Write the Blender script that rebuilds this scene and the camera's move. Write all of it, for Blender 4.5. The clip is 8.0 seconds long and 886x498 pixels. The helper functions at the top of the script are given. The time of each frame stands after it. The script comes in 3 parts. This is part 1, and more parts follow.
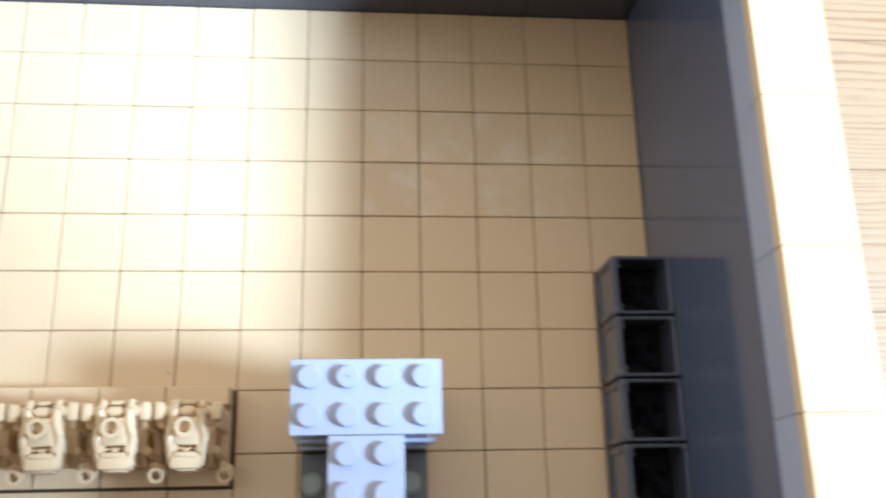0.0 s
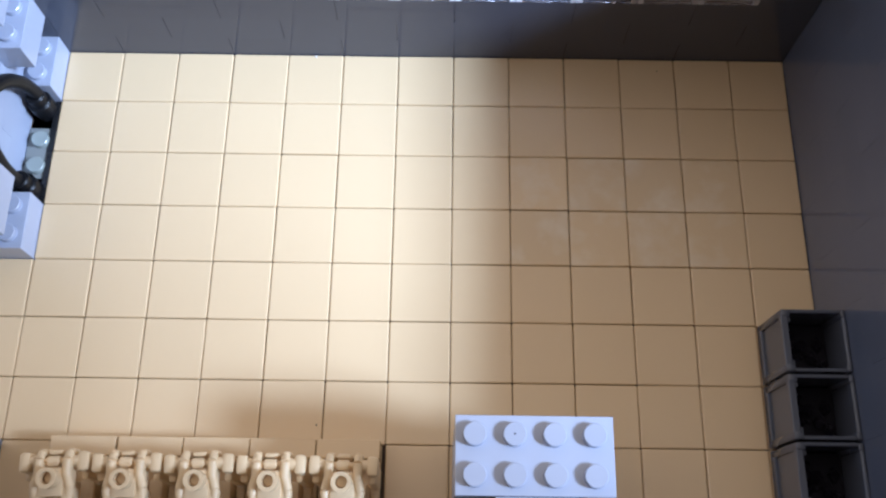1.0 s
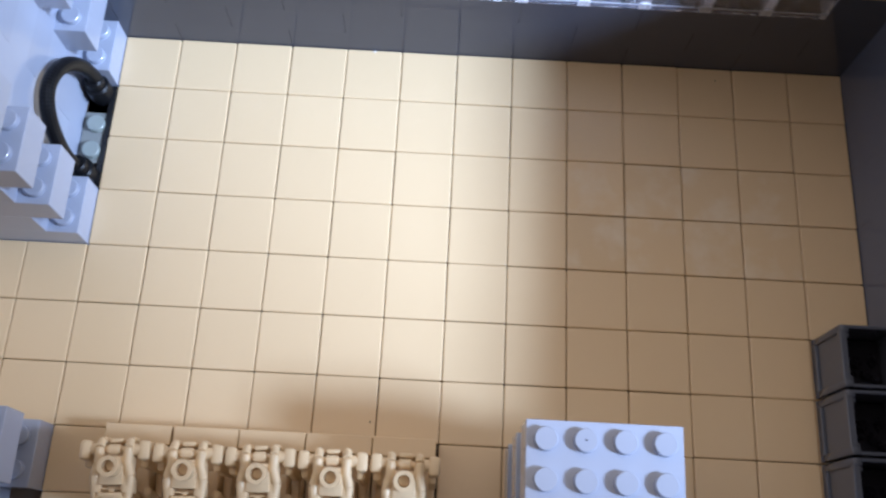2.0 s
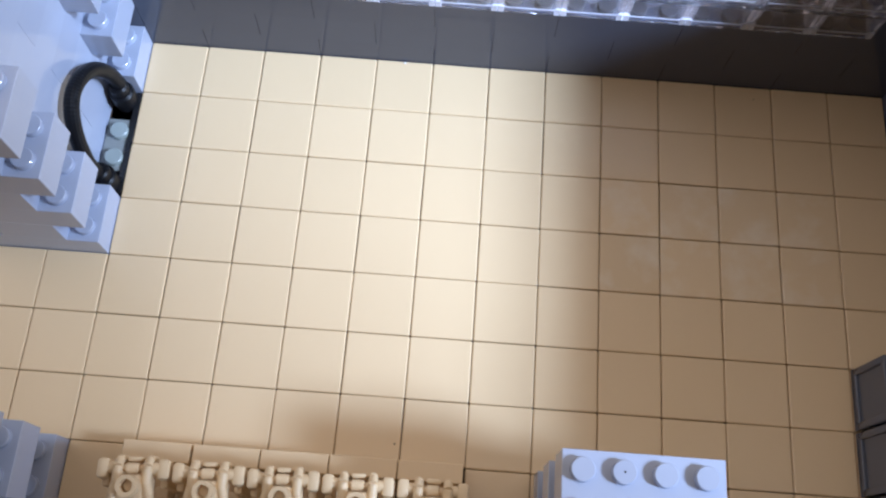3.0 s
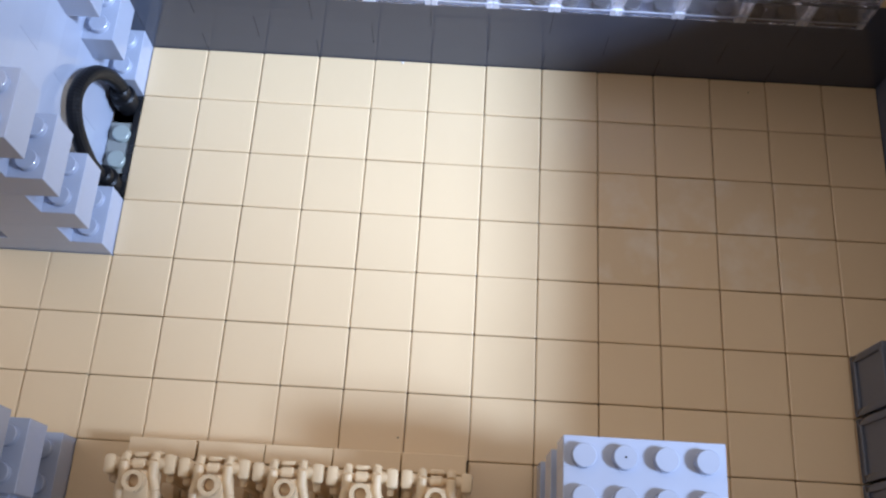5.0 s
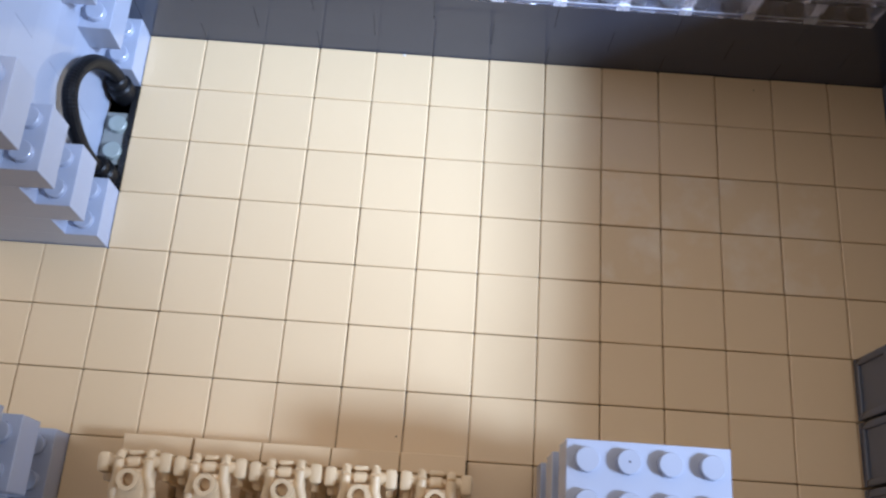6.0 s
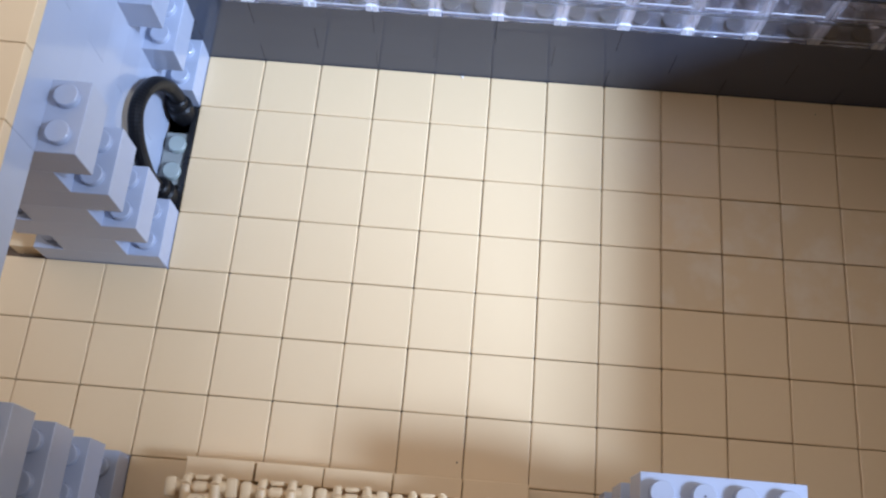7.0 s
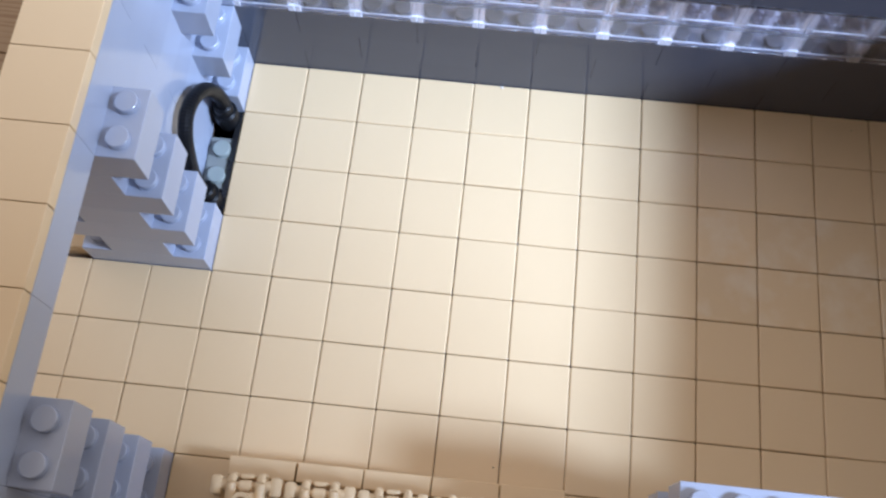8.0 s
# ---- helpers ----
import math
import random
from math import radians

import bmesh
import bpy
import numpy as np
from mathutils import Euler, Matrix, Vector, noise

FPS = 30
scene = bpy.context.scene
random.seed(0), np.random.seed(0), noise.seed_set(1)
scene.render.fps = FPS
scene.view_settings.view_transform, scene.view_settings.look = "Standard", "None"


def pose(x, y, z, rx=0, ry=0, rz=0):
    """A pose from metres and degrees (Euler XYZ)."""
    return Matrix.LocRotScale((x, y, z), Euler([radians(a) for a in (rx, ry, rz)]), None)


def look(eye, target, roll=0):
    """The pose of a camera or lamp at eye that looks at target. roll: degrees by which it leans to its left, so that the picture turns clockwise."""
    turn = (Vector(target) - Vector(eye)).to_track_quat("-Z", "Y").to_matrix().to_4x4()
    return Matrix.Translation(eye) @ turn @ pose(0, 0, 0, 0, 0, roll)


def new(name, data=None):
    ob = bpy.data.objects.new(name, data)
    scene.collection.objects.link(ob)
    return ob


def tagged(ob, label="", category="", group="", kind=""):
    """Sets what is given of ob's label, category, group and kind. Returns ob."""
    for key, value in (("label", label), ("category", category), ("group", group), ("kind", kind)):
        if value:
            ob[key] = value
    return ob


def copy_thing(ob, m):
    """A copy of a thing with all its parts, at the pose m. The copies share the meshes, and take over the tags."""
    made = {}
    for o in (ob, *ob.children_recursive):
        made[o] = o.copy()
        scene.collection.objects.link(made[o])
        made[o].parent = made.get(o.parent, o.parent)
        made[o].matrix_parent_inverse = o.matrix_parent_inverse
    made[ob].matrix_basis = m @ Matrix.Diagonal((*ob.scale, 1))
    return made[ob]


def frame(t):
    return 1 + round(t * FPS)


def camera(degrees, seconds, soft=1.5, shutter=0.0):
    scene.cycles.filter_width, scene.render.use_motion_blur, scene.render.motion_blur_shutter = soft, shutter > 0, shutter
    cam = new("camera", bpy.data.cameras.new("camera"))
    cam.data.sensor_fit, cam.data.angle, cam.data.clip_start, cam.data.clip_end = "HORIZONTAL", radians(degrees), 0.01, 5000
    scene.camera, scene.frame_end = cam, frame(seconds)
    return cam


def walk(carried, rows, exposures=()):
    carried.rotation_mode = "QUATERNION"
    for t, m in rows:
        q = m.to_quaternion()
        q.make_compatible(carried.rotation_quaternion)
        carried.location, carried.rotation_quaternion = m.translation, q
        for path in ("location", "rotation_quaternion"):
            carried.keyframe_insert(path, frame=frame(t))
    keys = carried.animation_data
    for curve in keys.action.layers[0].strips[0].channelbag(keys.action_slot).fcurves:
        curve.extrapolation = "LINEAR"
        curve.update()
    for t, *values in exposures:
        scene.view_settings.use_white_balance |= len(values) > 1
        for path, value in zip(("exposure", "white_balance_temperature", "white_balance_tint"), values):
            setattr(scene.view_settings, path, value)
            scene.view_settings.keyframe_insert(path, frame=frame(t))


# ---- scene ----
cam = camera(51.72, 8.0, soft=2.2, shutter=0.7)
# seconds, place in metres, turn in degrees
ROWS = [
    (0.0, 0.12634, -0.14627, 0.24003, 16.916, -5.300, -1.258),
    (0.2, 0.12018, -0.14570, 0.23737, 17.225, -4.552, -0.441),
    (0.5, 0.11094, -0.14611, 0.23504, 17.666, -3.183, 0.240),
    (0.7, 0.10856, -0.14442, 0.23388, 18.663, -1.680, 1.413),
    (1.0, 0.11009, -0.14362, 0.23166, 19.920, -0.196, 0.779),
    (1.2, 0.10627, -0.14287, 0.22867, 20.043, -0.307, 0.724),
    (1.5, 0.09907, -0.14142, 0.22831, 19.595, -1.354, 1.298),
    (1.7, 0.09633, -0.14297, 0.23181, 19.531, -1.436, 1.844),
    (2.8, 0.08630, -0.13941, 0.22729, 19.984, -1.435, 4.362),
    (3.0, 0.08689, -0.13882, 0.22580, 20.128, -1.449, 4.069),
    (3.5, 0.08694, -0.13931, 0.22538, 19.653, -1.197, 4.012),
    (4.0, 0.08375, -0.14367, 0.22723, 20.994, -1.619, 3.836),
    (4.5, 0.08920, -0.14251, 0.22668, 20.810, -1.403, 3.299),
    (4.7, 0.08795, -0.14372, 0.22749, 20.875, -0.930, 3.129),
    (5.8, 0.08774, -0.14024, 0.22319, 20.142, -1.137, 3.732),
    (6.0, 0.08565, -0.14031, 0.22422, 20.096, -1.613, 3.703),
    (6.5, 0.07967, -0.13599, 0.22402, 20.552, -0.827, 4.127),
    (7.0, 0.07477, -0.13680, 0.22443, 20.549, -0.704, 4.626),
    (7.5, 0.07225, -0.13933, 0.22618, 20.540, -0.354, 4.992),
    (8.0, 0.06807, -0.13759, 0.22852, 20.699, -0.310, 5.966),
]
walk(cam, [(t, pose(x, y, z, rx, ry, rz)) for t, x, y, z, rx, ry, rz in ROWS],
     exposures=[(0.0, 1.29, 6500, 3), (0.2, 1.04, 6500, 5), (0.4, 0.94, 6500, 6), (0.7, 0.87, 6500, 8), (1.2, 0.79, 6500, 10), (3.0, 0.70, 6500, 10),
                (3.5, 0.80, 6500, 10), (4.0, 0.72, 6500, 10), (4.5, 0.68, 6500, 10), (6.0, 0.70, 6500, 10), (6.6, 0.67, 6500, 10), (7.1, 0.635, 6500, 10), (7.5, 0.74, 6500, 10), (8.0, 0.76, 6500, 10)])

# ---- light: daylight through the window over the east wall, the room all round ----
SUN_WAY = Vector((-1.255, 0.383, -1.0)).normalized()  # the way that the light travels
world = bpy.data.worlds.new("sky")
world.use_nodes = True
scene.world = world
wn = world.node_tree
sky = wn.nodes.new("ShaderNodeTexSky")
sky.sky_type, sky.sun_disc = "NISHITA", False
sky.sun_elevation = math.asin(-SUN_WAY.z)
sky.air_density, sky.dust_density, sky.ozone_density = 1.0, 1.0, 1.0
sky.sun_rotation = math.atan2(-SUN_WAY.x, -SUN_WAY.y)
wn.links.new(sky.outputs[0], wn.nodes["Background"].inputs[0])
wn.nodes["Background"].inputs[1].default_value = 0.05
# the even warm light of the room round the table
room = wn.nodes.new("ShaderNodeBackground")
room.inputs[0].default_value, room.inputs[1].default_value = (1.125, 0.965, 0.84, 1), 0.43
both = wn.nodes.new("ShaderNodeAddShader")
wn.links.new(wn.nodes["Background"].outputs[0], both.inputs[0])
wn.links.new(room.outputs[0], both.inputs[1])
wn.links.new(both.outputs[0], wn.nodes["World Output"].inputs[0])

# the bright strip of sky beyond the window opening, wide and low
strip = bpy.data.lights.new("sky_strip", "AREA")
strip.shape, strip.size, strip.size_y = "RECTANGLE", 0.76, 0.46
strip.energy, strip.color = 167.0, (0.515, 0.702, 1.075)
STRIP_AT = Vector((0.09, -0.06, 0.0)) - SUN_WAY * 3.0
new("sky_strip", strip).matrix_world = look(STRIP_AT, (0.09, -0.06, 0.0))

# an added blue fill lamp in the opening, standing in for sky light
glow = bpy.data.lights.new("blue_fill_light", "AREA")
glow.shape, glow.size, glow.size_y = "RECTANGLE", 0.52, 0.26
glow.energy, glow.color = 0.09, (0.45, 0.65, 0.98)
new("blue_fill_light", glow).matrix_world = look((0.385, 0.12, 0.17), (0.0, 0.04, 0.10))

# ---- sizes of the toy bricks, in metres ----
MM = 0.001
P = 0.008          # one stud
HB = 0.0096        # one brick's height
Z0 = -0.0016       # foot of the lowest course; the tiles' faces lie at 0
GAP = 0.00008      # half the joint between pieces
COURSES = 8
TOP = Z0 + COURSES * HB
EAST, SOUTH = 0.208, -0.208
DOOR_N, DOOR_S = -0.064, -0.112


# ---- materials ----
def plastic(name, colour, rough=0.24, vary=0.05, scuff=0.10, wear=0.3):
    m = bpy.data.materials.new(name)
    m.use_nodes = True
    n, ln = m.node_tree.nodes, m.node_tree.links
    b = n["Principled BSDF"]
    tc = n.new("ShaderNodeTexCoord")
    info = n.new("ShaderNodeObjectInfo")
    shift = n.new("ShaderNodeVectorMath")  # no two pieces alike
    shift.operation = "MULTIPLY_ADD"
    ln.new(info.outputs["Random"], shift.inputs[0])
    shift.inputs[1].default_value = (3.7, 5.1, 2.3)
    ln.new(tc.outputs["Object"], shift.inputs[2])
    # each piece a little lighter or darker
    mr = n.new("ShaderNodeMapRange")
    mr.inputs["To Min"].default_value, mr.inputs["To Max"].default_value = 1 - vary, 1 + vary
    ln.new(info.outputs["Random"], mr.inputs["Value"])
    big = n.new("ShaderNodeTexNoise")
    big.inputs["Scale"].default_value, big.inputs["Detail"].default_value = 70, 4
    ln.new(shift.outputs[0], big.inputs["Vector"])
    br = n.new("ShaderNodeMapRange")
    br.inputs["To Min"].default_value, br.inputs["To Max"].default_value = 1 - wear * 0.12, 1 + wear * 0.12
    ln.new(big.outputs["Fac"], br.inputs["Value"])
    mul = n.new("ShaderNodeMath")
    mul.operation = "MULTIPLY"
    ln.new(mr.outputs[0], mul.inputs[0])
    ln.new(br.outputs[0], mul.inputs[1])
    sc = n.new("ShaderNodeVectorMath")
    sc.operation = "SCALE"
    sc.inputs[0].default_value = colour
    ln.new(mul.outputs[0], sc.inputs["Scale"])
    ln.new(sc.outputs[0], b.inputs["Base Color"])
    # scuffs in the gloss
    fine = n.new("ShaderNodeTexNoise")
    fine.inputs["Scale"].default_value, fine.inputs["Detail"].default_value = 420, 6
    ln.new(shift.outputs[0], fine.inputs["Vector"])
    rr = n.new("ShaderNodeMapRange")
    rr.inputs["To Min"].default_value, rr.inputs["To Max"].default_value = max(rough - scuff, 0.03), rough + scuff
    ln.new(fine.outputs["Fac"], rr.inputs["Value"])
    ln.new(rr.outputs[0], b.inputs["Roughness"])
    # the slight sinking and waviness of moulded faces
    wave = n.new("ShaderNodeTexNoise")
    wave.inputs["Scale"].default_value, wave.inputs["Detail"].default_value = 160, 2
    ln.new(shift.outputs[0], wave.inputs["Vector"])
    bump = n.new("ShaderNodeBump")
    bump.inputs["Strength"].default_value, bump.inputs["Distance"].default_value = 0.03, 0.0003
    ln.new(wave.outputs["Fac"], bump.inputs["Height"])
    ln.new(bump.outputs[0], b.inputs["Normal"])
    b.inputs["IOR"].default_value = 1.52
    return m


TAN = plastic("tan plastic", (0.74, 0.54, 0.315), 0.25, vary=0.015, wear=0.05, scuff=0.04)
TAN_FIGURE = plastic("warm tan plastic", (0.74, 0.56, 0.34), 0.42, scuff=0.06)
LIGHT_GREY = plastic("light bluish grey plastic", (0.375, 0.41, 0.50), 0.12, vary=0.03, wear=0.1, scuff=0.04)
DARK_GREY = plastic("dark bluish grey plastic", (0.100, 0.116, 0.162), 0.10, vary=0.015, scuff=0.03)


def sheen_painted(m, pale, amount):
    """Paints pale patches into a plastic's colour, for the reflections on the tiles."""
    n, ln = m.node_tree.nodes, m.node_tree.links
    b = n["Principled BSDF"]
    base = b.inputs["Base Color"].links[0].from_socket
    tc = n.new("ShaderNodeTexCoord")
    info = n.new("ShaderNodeObjectInfo")
    shift = n.new("ShaderNodeVectorMath")
    shift.operation = "MULTIPLY_ADD"
    ln.new(info.outputs["Random"], shift.inputs[0])
    shift.inputs[1].default_value = (9.1, 4.7, 0.0)
    ln.new(tc.outputs["Object"], shift.inputs[2])
    no = n.new("ShaderNodeTexNoise")
    no.inputs["Scale"].default_value, no.inputs["Detail"].default_value = 95, 3
    ln.new(shift.outputs[0], no.inputs["Vector"])
    mr = n.new("ShaderNodeMapRange")
    mr.inputs["From Min"].default_value, mr.inputs["From Max"].default_value = 0.46, 0.72
    mr.inputs["To Max"].default_value = amount
    ln.new(no.outputs["Fac"], mr.inputs["Value"])
    mix = n.new("ShaderNodeMix")
    mix.data_type = "RGBA"
    mix.inputs[7].default_value = (*pale, 1)
    ln.new(mr.outputs[0], mix.inputs[0])
    ln.new(base, mix.inputs[6])
    ln.new(mix.outputs[2], b.inputs["Base Color"])
    return m


TAN_SHEEN_PAINTED = sheen_painted(plastic("sheen_painted tan plastic", (0.74, 0.54, 0.315), 0.25, vary=0.05, wear=0.05, scuff=0.04), (0.84, 0.76, 0.60), 0.45)
# dark grey again, with the north wall's shade put into the colour
NORTH_SHADED_GREY = plastic("shaded bluish grey plastic", (0.060, 0.066, 0.086), 0.10, vary=0.015, scuff=0.03)
SMOKY = plastic("smoky clear plastic", (0.24, 0.255, 0.24), 0.15)
BOX_GREY = plastic("dark grey plastic", (0.078, 0.085, 0.105), 0.22)
BLACK = plastic("black plastic", (0.012, 0.012, 0.013), 0.28)
MATT_BLACK = plastic("matt black plastic", (0.007, 0.006, 0.010), 0.6)
RUBBER = plastic("black rubber", (0.007, 0.007, 0.008), 0.38)
for m in (MATT_BLACK, RUBBER):
    m.node_tree.nodes["Principled BSDF"].inputs["Specular IOR Level"].default_value = 0.16
CORE = plastic("brown core", (0.09, 0.055, 0.03), 0.6)
CORE_GREY = plastic("dark core", (0.03, 0.03, 0.033), 0.6)


def glassy(name, colour, rough):
    m = bpy.data.materials.new(name)
    m.use_nodes = True
    b = m.node_tree.nodes["Principled BSDF"]
    b.inputs["Base Color"].default_value = (*colour, 1)
    b.inputs["Transmission Weight"].default_value = 1.0
    b.inputs["Roughness"].default_value = rough
    b.inputs["IOR"].default_value = 1.5
    # the wavy faces of moulded clear plastic
    n, ln = m.node_tree.nodes, m.node_tree.links
    tc, info, shift = n.new("ShaderNodeTexCoord"), n.new("ShaderNodeObjectInfo"), n.new("ShaderNodeVectorMath")
    shift.operation = "MULTIPLY_ADD"
    ln.new(info.outputs["Random"], shift.inputs[0])
    shift.inputs[1].default_value = (2.9, 6.1, 3.3)
    ln.new(tc.outputs["Object"], shift.inputs[2])
    wave = n.new("ShaderNodeTexNoise")
    wave.inputs["Scale"].default_value, wave.inputs["Detail"].default_value = 240, 2
    ln.new(shift.outputs[0], wave.inputs["Vector"])
    bump = n.new("ShaderNodeBump")
    bump.inputs["Strength"].default_value, bump.inputs["Distance"].default_value = 0.3, 0.0008
    ln.new(wave.outputs["Fac"], bump.inputs["Height"])
    ln.new(bump.outputs[0], b.inputs["Normal"])
    return m


CLEAR = glassy("clear plastic", (0.92, 0.91, 0.97), 0.03)
CLEAR.node_tree.nodes["Principled BSDF"].inputs["Transmission Weight"].default_value = 0.985
# edges of the clear bricks: the light they pipe is painted as milky colour
EDGE_GLINT = glassy("clear edge with painted glint", (0.66, 0.65, 0.67), 0.2)
EDGE_GLINT.node_tree.nodes["Principled BSDF"].inputs["Transmission Weight"].default_value = 0.35
LENS = glassy("thick clear plastic", (0.80, 0.79, 0.83), 0.04)
# end walls and tubes milkier than clear, again for the piped light
WALL_CLEAR = glassy("clear plastic edge", (0.70, 0.685, 0.71), 0.15)
WALL_CLEAR.node_tree.nodes["Principled BSDF"].inputs["Transmission Weight"].default_value = 0.87
CLEAR_STUD = plastic("milky pale green plastic", (0.44, 0.50, 0.47), 0.2)
CLEAR_STUD.node_tree.nodes["Principled BSDF"].inputs["Transmission Weight"].default_value = 0.35


def wood_material():
    m = bpy.data.materials.new("pale pine")
    m.use_nodes = True
    n, ln = m.node_tree.nodes, m.node_tree.links
    b = n["Principled BSDF"]
    tc = n.new("ShaderNodeTexCoord")
    mp = n.new("ShaderNodeMapping")
    mp.inputs["Scale"].default_value = (0.06, 1.0, 1.0)
    info = n.new("ShaderNodeObjectInfo")
    shift = n.new("ShaderNodeVectorMath")
    shift.operation = "MULTIPLY_ADD"
    ln.new(info.outputs["Random"], shift.inputs[0])
    shift.inputs[1].default_value = (4.1, 7.3, 0.0)
    ln.new(tc.outputs["Object"], shift.inputs[2])
    ln.new(shift.outputs[0], mp.inputs["Vector"])
    warp = n.new("ShaderNodeTexNoise")
    warp.inputs["Scale"].default_value = 14
    ln.new(mp.outputs[0], warp.inputs["Vector"])
    add = n.new("ShaderNodeVectorMath")
    add.operation = "MULTIPLY_ADD"
    add.inputs[1].default_value = (0.06, 0.06, 0.06)
    ln.new(warp.outputs["Color"], add.inputs[0])
    ln.new(mp.outputs[0], add.inputs[2])
    rings = n.new("ShaderNodeTexWave")
    rings.bands_direction = "Y"
    rings.inputs["Scale"].default_value, rings.inputs["Distortion"].default_value = 170, 5.0
    rings.inputs["Detail"].default_value, rings.inputs["Detail Scale"].default_value = 5, 2.2
    ln.new(add.outputs[0], rings.inputs["Vector"])
    fine = n.new("ShaderNodeTexNoise")
    fine.inputs["Scale"].default_value, fine.inputs["Detail"].default_value = 260, 8
    ln.new(mp.outputs[0], fine.inputs["Vector"])
    ramp = n.new("ShaderNodeValToRGB")
    ramp.color_ramp.elements[0].color = (0.23, 0.115, 0.045, 1)
    ramp.color_ramp.elements[1].color = (0.36, 0.235, 0.125, 1)
    ramp.color_ramp.elements[0].position = 0.10
    ramp.color_ramp.elements[1].position = 0.42
    mix = n.new("ShaderNodeMix")
    mix.data_type = "FLOAT"
    mix.inputs[0].default_value = 0.5
    ln.new(rings.outputs["Fac"], mix.inputs[2])
    ln.new(fine.outputs["Fac"], mix.inputs[3])
    ln.new(mix.outputs[0], ramp.inputs[0])
    ln.new(ramp.outputs[0], b.inputs["Base Color"])
    b.inputs["Roughness"].default_value = 0.45
    bump = n.new("ShaderNodeBump")
    bump.inputs["Strength"].default_value, bump.inputs["Distance"].default_value = 0.2, 0.0005
    ln.new(mix.outputs[0], bump.inputs["Height"])
    ln.new(bump.outputs[0], b.inputs["Normal"])
    return m


WOOD = wood_material()


def paint_material():
    m = bpy.data.materials.new("white ceiling paint")
    m.use_nodes = True
    n, ln = m.node_tree.nodes, m.node_tree.links
    b = n["Principled BSDF"]
    no = n.new("ShaderNodeTexNoise")
    no.inputs["Scale"].default_value = 9
    ramp = n.new("ShaderNodeValToRGB")
    ramp.color_ramp.elements[0].color = (0.74, 0.73, 0.71, 1)
    ramp.color_ramp.elements[1].color = (0.82, 0.81, 0.79, 1)
    ln.new(no.outputs["Fac"], ramp.inputs[0])
    ln.new(ramp.outputs[0], b.inputs["Base Color"])
    b.inputs["Roughness"].default_value = 0.8
    return m


PAINT = paint_material()
TIMBER = plastic("brown timber", (0.10, 0.07, 0.05), 0.6)


# ---- building blocks ----
def add_box(bm, x0, x1, y0, y1, z0, z1, bevel=0.00018, segments=1):
    vs = [bm.verts.new((x, y, z)) for x in (x0, x1) for y in (y0, y1) for z in (z0, z1)]
    fs = [bm.faces.new([vs[i] for i in f]) for f in
          ((0, 1, 3, 2), (4, 6, 7, 5), (0, 4, 5, 1), (2, 3, 7, 6), (0, 2, 6, 4), (1, 5, 7, 3))]
    if bevel:
        edges = list({e for f in fs for e in f.edges})
        bmesh.ops.bevel(bm, geom=edges, offset=bevel, segments=segments, affect="EDGES", profile=0.5)
    return bm


def add_cylinder(bm, a, b, r0, r1=None, sides=20, bevel=0.0):
    """A closed round bar from a to b."""
    a, b = Vector(a), Vector(b)
    r1 = r0 if r1 is None else r1
    q = (b - a).to_track_quat("Z", "Y")
    rings = []
    stops = [(a, r0), (b, r1)] if not bevel else [(a, r0), (b - (b - a).normalized() * bevel, r1), (b, r1 - bevel)]
    for c, r in stops:
        rings.append([bm.verts.new(c + q @ Vector((r * math.cos(k * math.tau / sides), r * math.sin(k * math.tau / sides), 0)))
                      for k in range(sides)])
    for lo, hi in zip(rings, rings[1:]):
        for k in range(sides):
            bm.faces.new((lo[k], lo[(k + 1) % sides], hi[(k + 1) % sides], hi[k]))
    bm.faces.new(rings[0][::-1])
    bm.faces.new(rings[-1])
    return bm


def add_ring(bm, c, axis, r_in, r_out, height, sides=20):
    """A tube with open middle, from c along axis."""
    c, axis = Vector(c), Vector(axis).normalized()
    q = axis.to_track_quat("Z", "Y")
    loops = []
    for r, h in ((r_out, 0), (r_out, height), (r_in, height), (r_in, 0)):
        loops.append([bm.verts.new(c + q @ Vector((r * math.cos(k * math.tau / sides), r * math.sin(k * math.tau / sides), h)))
                      for k in range(sides)])
    for i in range(4):
        lo, hi = loops[i], loops[(i + 1) % 4]
        for k in range(sides):
            bm.faces.new((lo[k], lo[(k + 1) % sides], hi[(k + 1) % sides], hi[k]))
    return bm


def mesh_of(name, bm, material, smooth=True):
    me = bpy.data.meshes.new(name)
    bmesh.ops.recalc_face_normals(bm, faces=bm.faces)
    bm.to_mesh(me)
    bm.free()
    me.materials.append(material)
    if smooth:
        me.polygons.foreach_set("use_smooth", [True] * len(me.polygons))
        me.set_sharp_from_angle(angle=radians(24))
    return me


def part(name, bm, material, parent, label=""):
    ob = new(name, mesh_of(name, bm, material))
    ob.parent = parent
    if label:
        tagged(ob, label)
    return ob


def thing(name, label, category, group="", at=(0, 0, 0), kind=""):
    ob = new(name)
    ob.location, ob.empty_display_size = at, 0.005
    return tagged(ob, label, category, group, kind)


MESHES = {}


def brick_mesh(nx, ny, material, studs=False, high=HB, gap=GAP):
    """A toy brick of nx by ny studs, its low corner at the origin."""
    key = (nx, ny, material.name, studs, high, gap)
    if key not in MESHES:
        bm = bmesh.new()
        soft = 0.00012 if studs or high < HB else 0.0
        add_box(bm, gap, nx * P - gap, gap, ny * P - gap, 0.0, high, soft)
        MESHES[key] = mesh_of("brick", bm, material)
    return MESHES[key]


